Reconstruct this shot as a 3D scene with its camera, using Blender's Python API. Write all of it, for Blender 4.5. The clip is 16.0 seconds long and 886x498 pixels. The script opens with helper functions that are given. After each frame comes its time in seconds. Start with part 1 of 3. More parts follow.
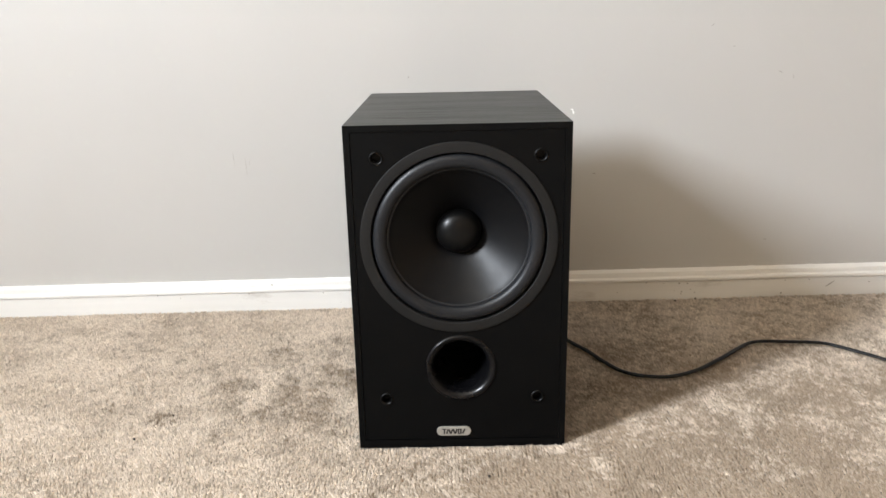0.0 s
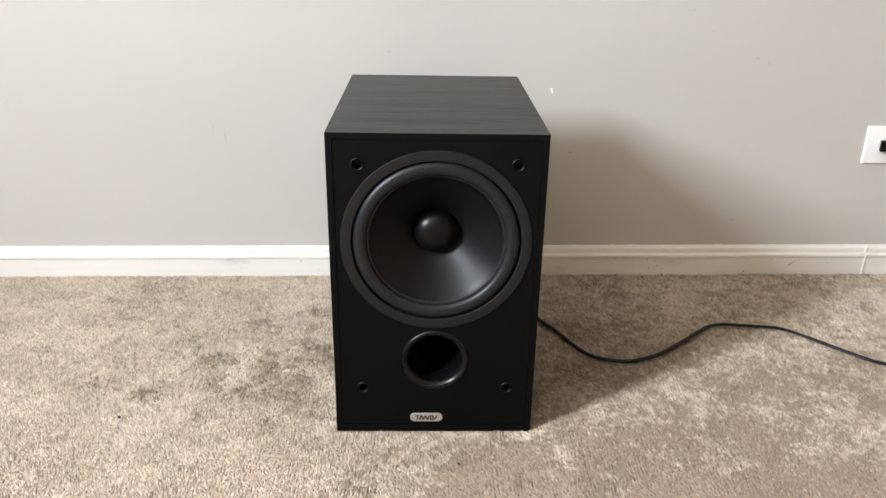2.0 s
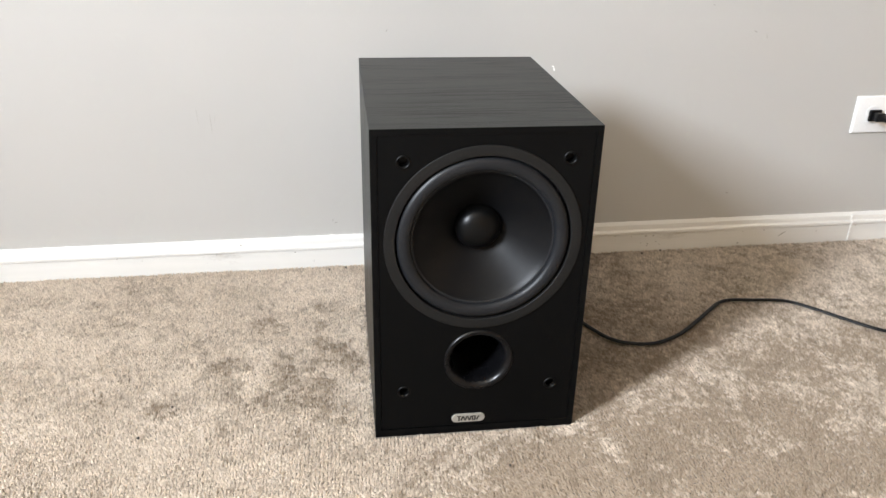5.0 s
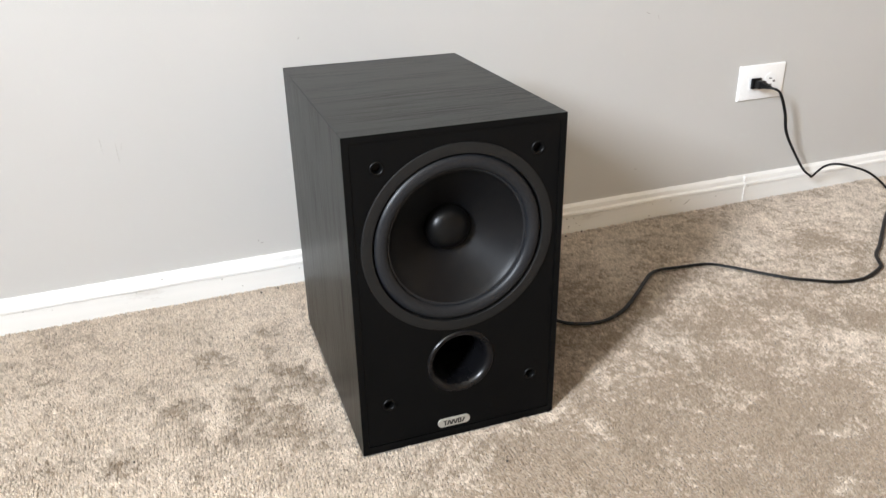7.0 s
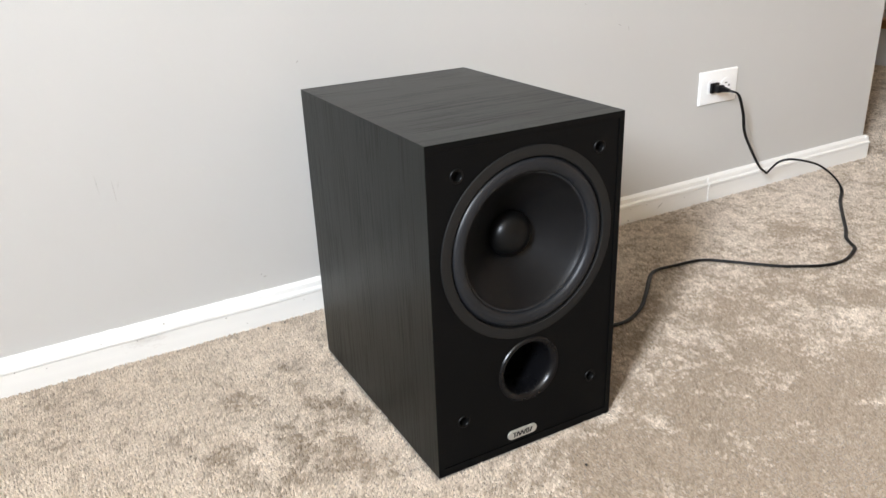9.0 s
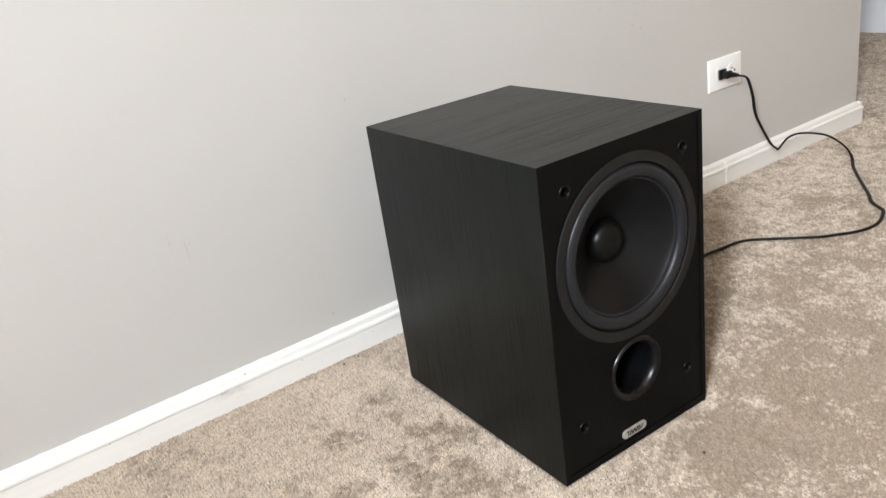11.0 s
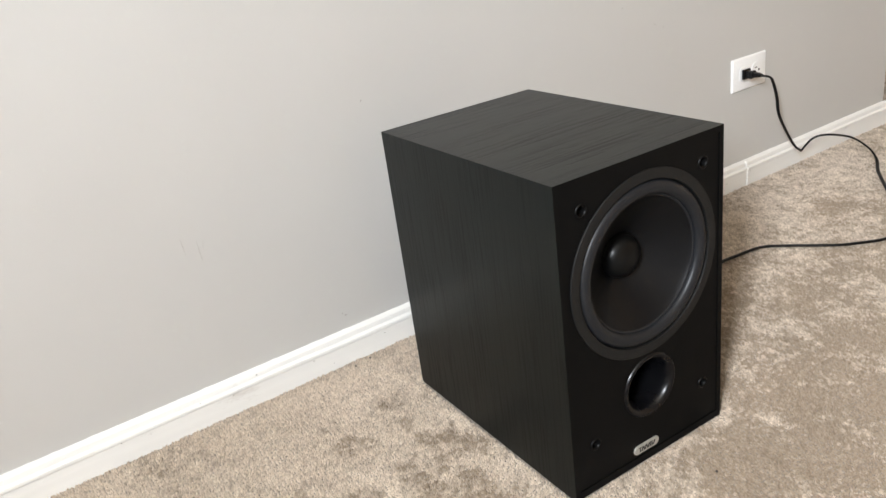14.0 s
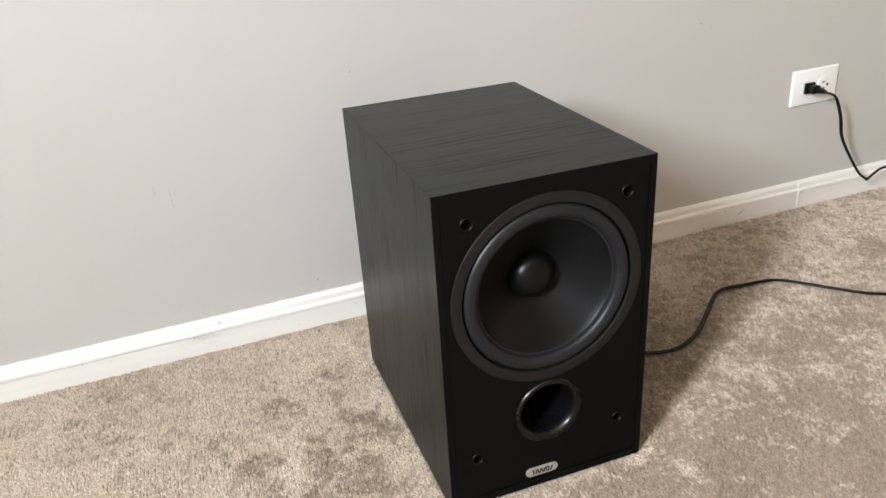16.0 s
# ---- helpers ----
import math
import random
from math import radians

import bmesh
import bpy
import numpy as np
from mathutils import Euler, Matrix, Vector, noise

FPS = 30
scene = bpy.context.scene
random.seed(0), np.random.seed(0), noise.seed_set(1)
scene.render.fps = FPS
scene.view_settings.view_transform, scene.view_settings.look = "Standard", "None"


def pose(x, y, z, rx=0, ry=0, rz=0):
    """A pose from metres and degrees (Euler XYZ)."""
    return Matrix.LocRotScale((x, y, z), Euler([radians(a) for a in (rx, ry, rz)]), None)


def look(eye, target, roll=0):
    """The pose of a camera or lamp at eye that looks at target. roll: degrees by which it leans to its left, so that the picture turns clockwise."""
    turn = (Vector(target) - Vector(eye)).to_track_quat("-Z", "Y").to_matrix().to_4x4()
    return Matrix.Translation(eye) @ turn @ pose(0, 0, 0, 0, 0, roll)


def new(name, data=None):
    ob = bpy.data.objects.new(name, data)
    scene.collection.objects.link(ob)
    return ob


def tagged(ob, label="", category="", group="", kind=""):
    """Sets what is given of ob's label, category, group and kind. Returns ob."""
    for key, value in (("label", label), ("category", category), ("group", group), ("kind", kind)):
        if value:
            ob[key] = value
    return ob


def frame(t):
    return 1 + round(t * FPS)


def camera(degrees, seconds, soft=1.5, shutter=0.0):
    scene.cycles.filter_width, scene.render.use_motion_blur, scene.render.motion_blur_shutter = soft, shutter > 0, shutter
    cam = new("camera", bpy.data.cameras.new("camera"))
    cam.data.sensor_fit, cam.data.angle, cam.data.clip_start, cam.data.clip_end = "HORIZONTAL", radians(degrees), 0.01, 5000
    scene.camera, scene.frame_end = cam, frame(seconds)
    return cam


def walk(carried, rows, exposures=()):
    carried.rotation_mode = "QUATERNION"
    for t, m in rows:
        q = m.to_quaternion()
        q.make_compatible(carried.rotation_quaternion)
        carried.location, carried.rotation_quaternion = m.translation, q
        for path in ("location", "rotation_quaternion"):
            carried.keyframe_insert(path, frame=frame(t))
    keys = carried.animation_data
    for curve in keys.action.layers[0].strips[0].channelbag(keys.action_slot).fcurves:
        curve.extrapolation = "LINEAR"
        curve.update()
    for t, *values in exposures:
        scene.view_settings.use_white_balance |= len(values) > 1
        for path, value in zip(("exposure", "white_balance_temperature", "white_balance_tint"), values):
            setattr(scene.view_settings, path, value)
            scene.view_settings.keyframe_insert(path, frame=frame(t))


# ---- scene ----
cam = camera(59.4, 16.0)
PATH = [
    (0, (0.006, -0.859, 0.51), (-0.049, 1.057, -0.063), -1.7),
    (0.5, (0.005, -0.867, 0.544), (-0.061, 1.038, -0.06), -1.5),
    (1, (0.005, -0.866, 0.56), (-0.033, 1.019, -0.106), -0.9),
    (1.5, (0.01, -0.868, 0.59), (-0.008, 1.012, -0.094), -0.6),
    (2, (0.003, -0.856, 0.612), (0.014, 0.991, -0.156), 0.5),
    (2.5, (0.008, -0.862, 0.625), (-0.02, 0.986, -0.139), -0.2),
    (3, (-0.014, -0.852, 0.625), (0.0, 0.977, -0.185), -0.8),
    (3.5, (-0.046, -0.841, 0.629), (0.039, 0.969, -0.215), -1.3),
    (4, (-0.081, -0.822, 0.632), (0.074, 0.984, -0.214), -0.1),
    (6.3, (-0.208, -0.761, 0.632), (0.178, 0.998, -0.238), -1.0),
    (6.5, (-0.221, -0.756, 0.633), (0.234, 0.994, -0.222), -1.5),
    (7, (-0.264, -0.747, 0.625), (0.298, 0.974, -0.225), -1.6),
    (7.5, (-0.317, -0.726, 0.616), (0.365, 0.946, -0.244), -1.9),
    (8, (-0.373, -0.711, 0.607), (0.377, 0.944, -0.228), -1.2),
    (8.2, (-0.388, -0.703, 0.605), (0.376, 0.959, -0.203), -1.6),
    (10.3, (-0.539, -0.605, 0.597), (0.433, 0.968, -0.165), -5.4),
    (10.5, (-0.55, -0.6, 0.609), (0.404, 0.985, -0.15), -7.1),
    (11, (-0.591, -0.6, 0.635), (0.332, 1.003, -0.124), -9.3),
    (11.5, (-0.618, -0.582, 0.656), (0.319, 1.015, -0.101), -12.7),
    (12, (-0.638, -0.564, 0.653), (0.294, 1.028, -0.122), -11.8),
    (12.5, (-0.647, -0.558, 0.656), (0.268, 1.03, -0.144), -11.6),
    (13, (-0.637, -0.558, 0.669), (0.294, 1.031, -0.111), -12.5),
    (13.5, (-0.625, -0.57, 0.661), (0.288, 1.03, -0.118), -10.9),
    (14, (-0.571, -0.583, 0.665), (0.301, 1.029, -0.135), -8.8),
    (14.5, (-0.507, -0.603, 0.67), (0.256, 1.049, -0.158), -7.7),
    (15, (-0.446, -0.623, 0.677), (0.232, 1.06, -0.165), -7.3),
    (15.5, (-0.387, -0.644, 0.679), (0.227, 1.059, -0.171), -6.0),
    (16, (-0.325, -0.664, 0.678), (0.215, 1.052, -0.197), -4.4),
]
EXPOSURES = [(0, -0.17, 6550, 10), (4, -0.15, 6500, 10), (6.5, -0.06, 6350, 10), (8, -0.06, 6350, 10), (10.5, -0.23, 6450, 10), (12.5, -0.30, 6600, 10), (16, -0.27, 6600, 10)]
walk(cam, [(t, look(eye, target, roll)) for t, eye, target, roll in PATH], EXPOSURES)

# ---- world and lights ----
world = bpy.data.worlds.new("sky")
scene.world = world
world.use_nodes = True
sky = world.node_tree.nodes.new("ShaderNodeTexSky")
sky.sky_type, sky.sun_disc = "NISHITA", False
sky.sun_elevation, sky.sun_rotation = radians(35), radians(120)
world.node_tree.links.new(sky.outputs[0], world.node_tree.nodes["Background"].inputs[0])
world.node_tree.nodes["Background"].inputs[1].default_value = 0.1

WIN_Y, WIN_Z, WIN_W, WIN_H = -1.55, 1.79, 0.50, 0.92   # window in the west wall
WEST, EAST, SOUTH, NORTH, TOP, FLOOR = -2.185, 3.7, -4.4, 2.6, 2.65, -0.0068


def window_light(name, place, target, w, h, watts, colour):
    data = bpy.data.lights.new(name, "AREA")
    data.shape, data.size, data.size_y, data.energy, data.color = "RECTANGLE", w, h, watts, colour
    ob = new(name, data)
    ob.matrix_world = look(place, target)
    return ob


window_light("window_daylight", (WEST - 0.08, WIN_Y, WIN_Z), (WEST + 1, WIN_Y, WIN_Z), WIN_W - 0.02, WIN_H - 0.02, 322, (0.90, 0.968, 1.06))


# ---- materials ----
def material(name):
    m = bpy.data.materials.new(name)
    m.use_nodes = True
    return m, m.node_tree.nodes, m.node_tree.links, m.node_tree.nodes["Principled BSDF"]


def tex(nodes, links, scale, detail=3.0, stretch=(1, 1, 1), rough=0.5, coords="Object"):
    c = nodes.new("ShaderNodeTexCoord")
    mp = nodes.new("ShaderNodeMapping")
    mp.inputs["Scale"].default_value = stretch
    n = nodes.new("ShaderNodeTexNoise")
    n.inputs["Scale"].default_value, n.inputs["Detail"].default_value = scale, detail
    n.inputs["Roughness"].default_value = rough
    links.new(c.outputs[coords], mp.inputs[0])
    links.new(mp.outputs[0], n.inputs["Vector"])
    return n


def ramp(nodes, links, value, stops):
    r = nodes.new("ShaderNodeValToRGB")
    while len(r.color_ramp.elements) < len(stops):
        r.color_ramp.elements.new(0.5)
    for e, (p, c) in zip(r.color_ramp.elements, stops):
        e.position, e.color = p, (*c, 1)
    links.new(value, r.inputs[0])
    return r


def mix(nodes, links, a, b, fac, mode="MIX"):
    n = nodes.new("ShaderNodeMix")
    n.data_type, n.blend_type = "RGBA", mode
    for value, socket in ((fac, n.inputs[0]), (a, n.inputs[6]), (b, n.inputs[7])):
        if isinstance(value, bpy.types.NodeSocket):
            links.new(value, socket)
        elif isinstance(value, tuple):
            socket.default_value = (*value, 1)
        else:
            socket.default_value = value
    return n.outputs[2]


def bump(nodes, links, bsdf, height, distance, strength=1.0, normal=None):
    b = nodes.new("ShaderNodeBump")
    b.inputs["Distance"].default_value, b.inputs["Strength"].default_value = distance, strength
    links.new(height, b.inputs["Height"])
    if normal:
        links.new(normal, b.inputs["Normal"])
    links.new(b.outputs[0], bsdf.inputs["Normal"])
    return b.outputs[0]


def paint(name, light, dark, roughness, relief):
    """Rolled paint: faint broad unevenness, orange-peel relief."""
    m, n, l, b = material(name)
    big = tex(n, l, 2.2, 4)
    r = ramp(n, l, big.outputs[0], [(0.3, dark), (0.7, light)])
    l.new(r.outputs[0], b.inputs["Base Color"])
    peel = tex(n, l, 420, 2)
    wave = tex(n, l, 9, 3)
    first = bump(n, l, b, peel.outputs[0], relief)
    bump(n, l, b, wave.outputs[0], 0.0012, 0.6, first)
    b.inputs["Roughness"].default_value = roughness
    return m


WALL = paint("wall_paint", (0.487, 0.481, 0.462), (0.467, 0.460, 0.440), 0.55, 0.00013)
# Tan for unseen walls and ceiling, added to bounce warm fill into the shade.
WARM_BOUNCE = paint("warm_bounce_paint", (0.62, 0.45, 0.28), (0.58, 0.41, 0.25), 0.6, 0.00025)
CEIL = paint("ceiling_bounce_paint", (0.71, 0.63, 0.51), (0.68, 0.60, 0.48), 0.8, 0.0004)
STEP_WHITE = paint("riser_paint", (0.78, 0.79, 0.82), (0.74, 0.75, 0.79), 0.4, 0.0001)


def trim_paint():
    """Glossy white trim paint with brush drag and grey scuffs."""
    m, n, l, b = material("trim_paint")
    drag = tex(n, l, 60, 3, (0.05, 1, 1))
    scuff = tex(n, l, 14, 5, (0.5, 1, 1.5), 0.7)
    mask = ramp(n, l, scuff.outputs[0], [(0.62, (0, 0, 0)), (0.74, (1, 1, 1))])
    base = ramp(n, l, drag.outputs[0], [(0.3, (0.73, 0.725, 0.70)), (0.7, (0.78, 0.775, 0.75))])
    col = mix(n, l, base.outputs[0], (0.58, 0.56, 0.53), mask.outputs[0])
    l.new(col, b.inputs["Base Color"])
    bump(n, l, b, drag.outputs[0], 0.0005)
    b.inputs["Roughness"].default_value = 0.35
    return m


TRIM = trim_paint()


def veneer(name, stretch, relief, gloss):
    """Black ash: a smooth stained ground with clusters of long dark pores."""
    m, n, l, b = material(name)
    cloud = tuple(0.22 if s < 1 else s for s in stretch)
    flame = tex(n, l, 24, 3, cloud, 0.55)
    grain = tex(n, l, 290, 4, stretch, 0.62)
    tone = tex(n, l, 45, 3, stretch, 0.5)
    where = ramp(n, l, flame.outputs[0], [(0.36, (0.25, 0.25, 0.25)), (0.58, (1.0, 1.0, 1.0))])
    pore = ramp(n, l, grain.outputs[0], [(0.40, (1, 1, 1)), (0.52, (0, 0, 0))])
    mask = mix(n, l, where.outputs[0], pore.outputs[0], 1.0, "MULTIPLY")
    ground = ramp(n, l, tone.outputs[0], [(0.3, (0.0034, 0.0043, 0.0040)), (0.7, (0.0050, 0.0062, 0.0058))])
    l.new(mix(n, l, ground.outputs[0], (0.0022, 0.0025, 0.0023), mask), b.inputs["Base Color"])
    rough = mix(n, l, (0.36, 0.36, 0.36), (0.47, 0.47, 0.47), mask)
    b.inputs["Specular Tint"].default_value = (0.93, 1.0, 0.97, 1.0)
    l.new(rough, b.inputs["Roughness"])
    dip = n.new("ShaderNodeInvert")
    l.new(mask, dip.inputs["Color"])
    bump(n, l, b, dip.outputs[0], relief)
    b.inputs["Specular IOR Level"].default_value = gloss
    return m


# One veneer: extra specular across stands in for the lit top's brighter sheen.
ASH_ACROSS = veneer("black_ash_across", (0.03, 1, 1), 0.00012, 0.30)
ASH_UPRIGHT = veneer("black_ash_upright", (1, 1, 0.03), 0.00004, 0.165)


def plain(name, colour, roughness, metallic=0.0, grain=0.15, relief=0.0, scale=300, spec=0.5):
    m, n, l, b = material(name)
    a = tex(n, l, scale, 3)
    r = ramp(n, l, a.outputs[0], [(0.3, tuple(c * (1 - grain) for c in colour)), (0.7, tuple(min(1, c * (1 + grain)) for c in colour))])
    l.new(r.outputs[0], b.inputs["Base Color"])
    wear = tex(n, l, 25, 4)
    rr = ramp(n, l, wear.outputs[0], [(0.3, (roughness * 0.9,) * 3), (0.7, (min(1, roughness * 1.1),) * 3)])
    l.new(rr.outputs[0], b.inputs["Roughness"])
    if relief:
        bump(n, l, b, a.outputs[0], relief)
    b.inputs["Metallic"].default_value = metallic
    b.inputs["Specular IOR Level"].default_value = spec
    return m


BAFFLE = plain("baffle_vinyl", (0.0011, 0.0013, 0.0015), 0.5, relief=0.0001, scale=900, spec=0.12)
RING = plain("moulded_trim", (0.0055, 0.0055, 0.0054), 0.6, relief=0.0001, scale=1200, spec=0.3)
RUBBER = plain("butyl_rubber", (0.0095, 0.0105, 0.0125), 0.42, relief=0.00005, scale=600, spec=0.3)
CONE = plain("cone_plastic", (0.0030, 0.0033, 0.0040), 0.40, grain=0.05, spec=0.2)
CAP = plain("cap_plastic", (0.0026, 0.0027, 0.0028), 0.34, grain=0.05, spec=0.2)
PORT = plain("port_plastic", (0.003, 0.003, 0.0036), 0.28, grain=0.05, spec=0.3)
SOCKET = plain("socket_plastic", (0.002, 0.002, 0.002), 0.4, spec=0.15)
SILVER = plain("badge_silver", (0.50, 0.49, 0.45), 0.42, 0.6, 0.10)
INK = plain("badge_ink", (0.012, 0.012, 0.012), 0.5)
CORD = plain("cord_vinyl", (0.004, 0.004, 0.0045), 0.38, spec=0.25)
PLATE = plain("outlet_plastic", (0.80, 0.80, 0.79), 0.3, grain=0.02)
SLOT = plain("slot_shade", (0.02, 0.018, 0.016), 0.6)
STEEL = plain("screw_steel", (0.6, 0.6, 0.58), 0.35, 1.0)
OAK = plain("oak_nosing", (0.30, 0.145, 0.05), 0.4, grain=0.3, scale=40)
SPECK = plain("speck_dark", (0.05, 0.042, 0.035), 0.8)
GRIME = plain("grime_brown", (0.17, 0.145, 0.12), 0.8)
CHALK = plain("plaster_chip", (0.85, 0.85, 0.83), 0.7)
SCRATCH = plain("scratched_paint", (0.41, 0.398, 0.375), 0.6)
SCUFF = plain("scuff_grey", (0.33, 0.315, 0.29), 0.6)
GLASS = material("window_glass")[0]
GLASS.node_tree.nodes["Principled BSDF"].inputs["Transmission Weight"].default_value = 1.0
GLASS.node_tree.nodes["Principled BSDF"].inputs["Roughness"].default_value = 0.02


def carpet_material(name, tufted):
    """Beige cut pile: yarn to yarn variation, broad brushed patches, shade painted into the tufts."""
    m, n, l, b = material(name)
    if tufted:
        g = n.new("ShaderNodeNewGeometry")
        per = g.outputs["Random Per Island"]
        at = n.new("ShaderNodeAttribute")
        at.attribute_name = "nap_shade"
        nap_shade = at.outputs["Fac"]
    else:
        per = tex(n, l, 260, 2).outputs[0]
        nap_shade = tex(n, l, 9, 4, rough=0.65).outputs[0]
    yarn = ramp(n, l, per, [(0.0, (0.60, 0.512, 0.417)), (0.5, (0.815, 0.71, 0.595)), (1.0, (0.94, 0.845, 0.73))])
    if not tufted:
        yarn = ramp(n, l, per, [(0.3, (0.36, 0.315, 0.265)), (0.5, (0.47, 0.415, 0.36)), (0.7, (0.56, 0.50, 0.44))])
    brushed = ramp(n, l, nap_shade, [(0.12, (0.56, 0.505, 0.445)), (0.5, (0.83, 0.80, 0.765)), (0.78, (1.0, 0.985, 0.97)), (1.0, (1.06, 1.045, 1.025))])
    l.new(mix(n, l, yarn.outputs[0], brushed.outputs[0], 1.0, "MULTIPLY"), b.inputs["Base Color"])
    b.inputs["Roughness"].default_value = 0.95
    b.inputs["Specular IOR Level"].default_value = 0.15
    b.inputs["Sheen Weight"].default_value = 0.15
    if tufted:
        thin = n.new("ShaderNodeBsdfTranslucent")
        both = n.new("ShaderNodeMixShader")
        both.inputs[0].default_value = 0.36
        l.new(b.inputs["Base Color"].links[0].from_socket, thin.inputs[0])
        l.new(b.outputs[0], both.inputs[1])
        l.new(thin.outputs[0], both.inputs[2])
        l.new(both.outputs[0], n["Material Output"].inputs[0])
    else:
        bump(n, l, b, tex(n, l, 260, 3).outputs[0], 0.006)
    return m


PILE = carpet_material("carpet_pile", True)
BACKING = carpet_material("carpet_ground", False)


# ---- mesh helpers ----
def part(name, bm, mat, parent=None, label="", smooth=None):
    """Links a bmesh as one mesh object under a thing or part. smooth: the angle below which edges are smooth."""
    me = bpy.data.meshes.new(name)
    bmesh.ops.recalc_face_normals(bm, faces=bm.faces)
    if smooth:
        for f in bm.faces:
            f.smooth = True
        for e in bm.edges:
            e.smooth = len(e.link_faces) == 2 and e.calc_face_angle(0) < radians(smooth)
    bm.to_mesh(me)
    bm.free()
    for one in mat if isinstance(mat, (list, tuple)) else [mat]:
        me.materials.append(one)
    ob = new(name, me)
    ob.parent = parent
    return tagged(ob, label)


def box(bm, lo, hi, m=None, bevel=0.0, segments=2):
    made = bmesh.ops.create_cube(bm, size=1.0)["verts"]
    bmesh.ops.transform(bm, verts=made, matrix=Matrix.Translation([(a + b) / 2 for a, b in zip(lo, hi)]) @ Matrix.Diagonal([b - a for a, b in zip(lo, hi)] + [1]))
    if bevel:
        edges = list({e for v in made for e in v.link_edges})
        made = bmesh.ops.bevel(bm, geom=edges, offset=bevel, segments=segments, affect="EDGES", profile=0.5)["verts"]
        made = list({v for v in made})
    if m:
        seen, todo = set(made), list(made)
        while todo:
            for e in todo.pop().link_edges:
                for v in e.verts:
                    if v not in seen:
                        seen.add(v), todo.append(v)
        bmesh.ops.transform(bm, verts=list(seen), matrix=m)
    return bm


def revolve(profile, cx, cz, segments=96, closed=False):
    """A profile of (radius, y) turned about the y axis through (cx, cz)."""
    bm = bmesh.new()
    rings = []
    for r, y in profile:
        if r < 1e-6:
            rings.append([bm.verts.new((cx, y, cz))])
        else:
            rings.append([bm.verts.new((cx + r * math.cos(a), y, cz + r * math.sin(a))) for a in (2 * math.pi * k / segments for k in range(segments))])
    pairs = list(zip(rings, rings[1:])) + ([(rings[-1], rings[0])] if closed else [])
    for a, b in pairs:
        for k in range(segments):
            j = (k + 1) % segments
            vs = [a[k % len(a)], a[j % len(a)], b[j % len(b)], b[k % len(b)]]
            vs = list(dict.fromkeys(vs))
            if len(vs) > 2:
                bm.faces.new(vs)
    return bm


def extrude_profile(bm, profile, x0, x1, steps=1, wobble=0.0):
    """A closed (y, z) profile drawn along x."""
    rows = []
    for k in range(steps + 1):
        x = x0 + (x1 - x0) * k / steps
        rows.append([bm.verts.new((x, y + wobble * noise.noise((x * 9, y * 60, z * 60)), z + wobble * noise.noise((x * 7, 5 + y * 60, z * 60)))) for y, z in profile])
    n = len(profile)
    for a, b in zip(rows, rows[1:]):
        for k in range(n):
            bm.faces.new((a[k], a[(k + 1) % n], b[(k + 1) % n], b[k]))
    bm.faces.new(rows[0][::-1]), bm.faces.new(rows[-1])
    return bm


def spline(points, steps):
    """Catmull-Rom through the points."""
    p = [Vector(v) for v in points]
    p = [2 * p[0] - p[1]] + p + [2 * p[-1] - p[-2]]
    out = []
    for a, b, c, d in zip(p, p[1:], p[2:], p[3:]):
        for k in range(steps):
            t = k / steps
            out.append(0.5 * (2 * b + (c - a) * t + (2 * a - 5 * b + 4 * c - d) * t * t + (3 * b - a - 3 * c + d) * t ** 3))
    return out + [p[-2]]


def sweep(line, wide, tall, sides=10):
    """A flat oval section along a line, kept level."""
    bm = bmesh.new()
    rows = []
    for k, p in enumerate(line):
        ahead = (line[min(k + 1, len(line) - 1)] - line[max(k - 1, 0)]).normalized()
        side = ahead.cross(Vector((0, 0, 1)))
        side = side.normalized() if side.length > 0.15 else Vector((0, -1, 0))
        up = side.cross(ahead)
        rows.append([bm.verts.new(p + side * wide * math.cos(a) + up * tall * math.sin(a)) for a in (2 * math.pi * j / sides for j in range(sides))])
    for a, b in zip(rows, rows[1:]):
        for j in range(sides):
            bm.faces.new((a[j], a[(j + 1) % sides], b[(j + 1) % sides], b[j]))
    bm.faces.new(rows[0][::-1]), bm.faces.new(rows[-1])
    return bm


# ---- large structure ----
ROOM = pose(0, 0.509, 0, 0, 0, 1.3)      # the painted wall's own line: x along it, y into it
WALL_END = 1.376


def structure(name, bm, mat, label, m=None, parent=None, smooth=None):
    ob = part(name, bm, mat, parent, smooth=smooth)
    if m:
        ob.matrix_basis = m
    return tagged(ob, label, name.rstrip("_0123456789").split("_")[0], kind="structure")


structure("floor", box(bmesh.new(), (WEST, SOUTH, -0.15), (EAST, NORTH, FLOOR)), BACKING, "beige wall-to-wall carpet on the floor")
structure("ceiling", box(bmesh.new(), (WEST, SOUTH, TOP), (EAST, NORTH, TOP + 0.1)), CEIL, "unseen ceiling, tinted to bounce warm fill light")
wall_north = structure("wall_north", box(bmesh.new(), (WEST - 0.1, 0, FLOOR - 0.1), (WALL_END, 0.12, TOP + 0.02)), WALL, "light warm grey painted wall with faint scuffs", ROOM)
structure("wall_hall", box(bmesh.new(), (WEST - 0.1, NORTH, -0.15), (EAST, NORTH + 0.1, TOP + 0.1)), WALL, "light grey painted hall wall")
structure("wall_east", box(bmesh.new(), (EAST, SOUTH - 0.1, -0.15), (EAST + 0.1, NORTH + 0.1, TOP + 0.1)), WARM_BOUNCE, "wall behind the stair, made tan to bounce warm fill")


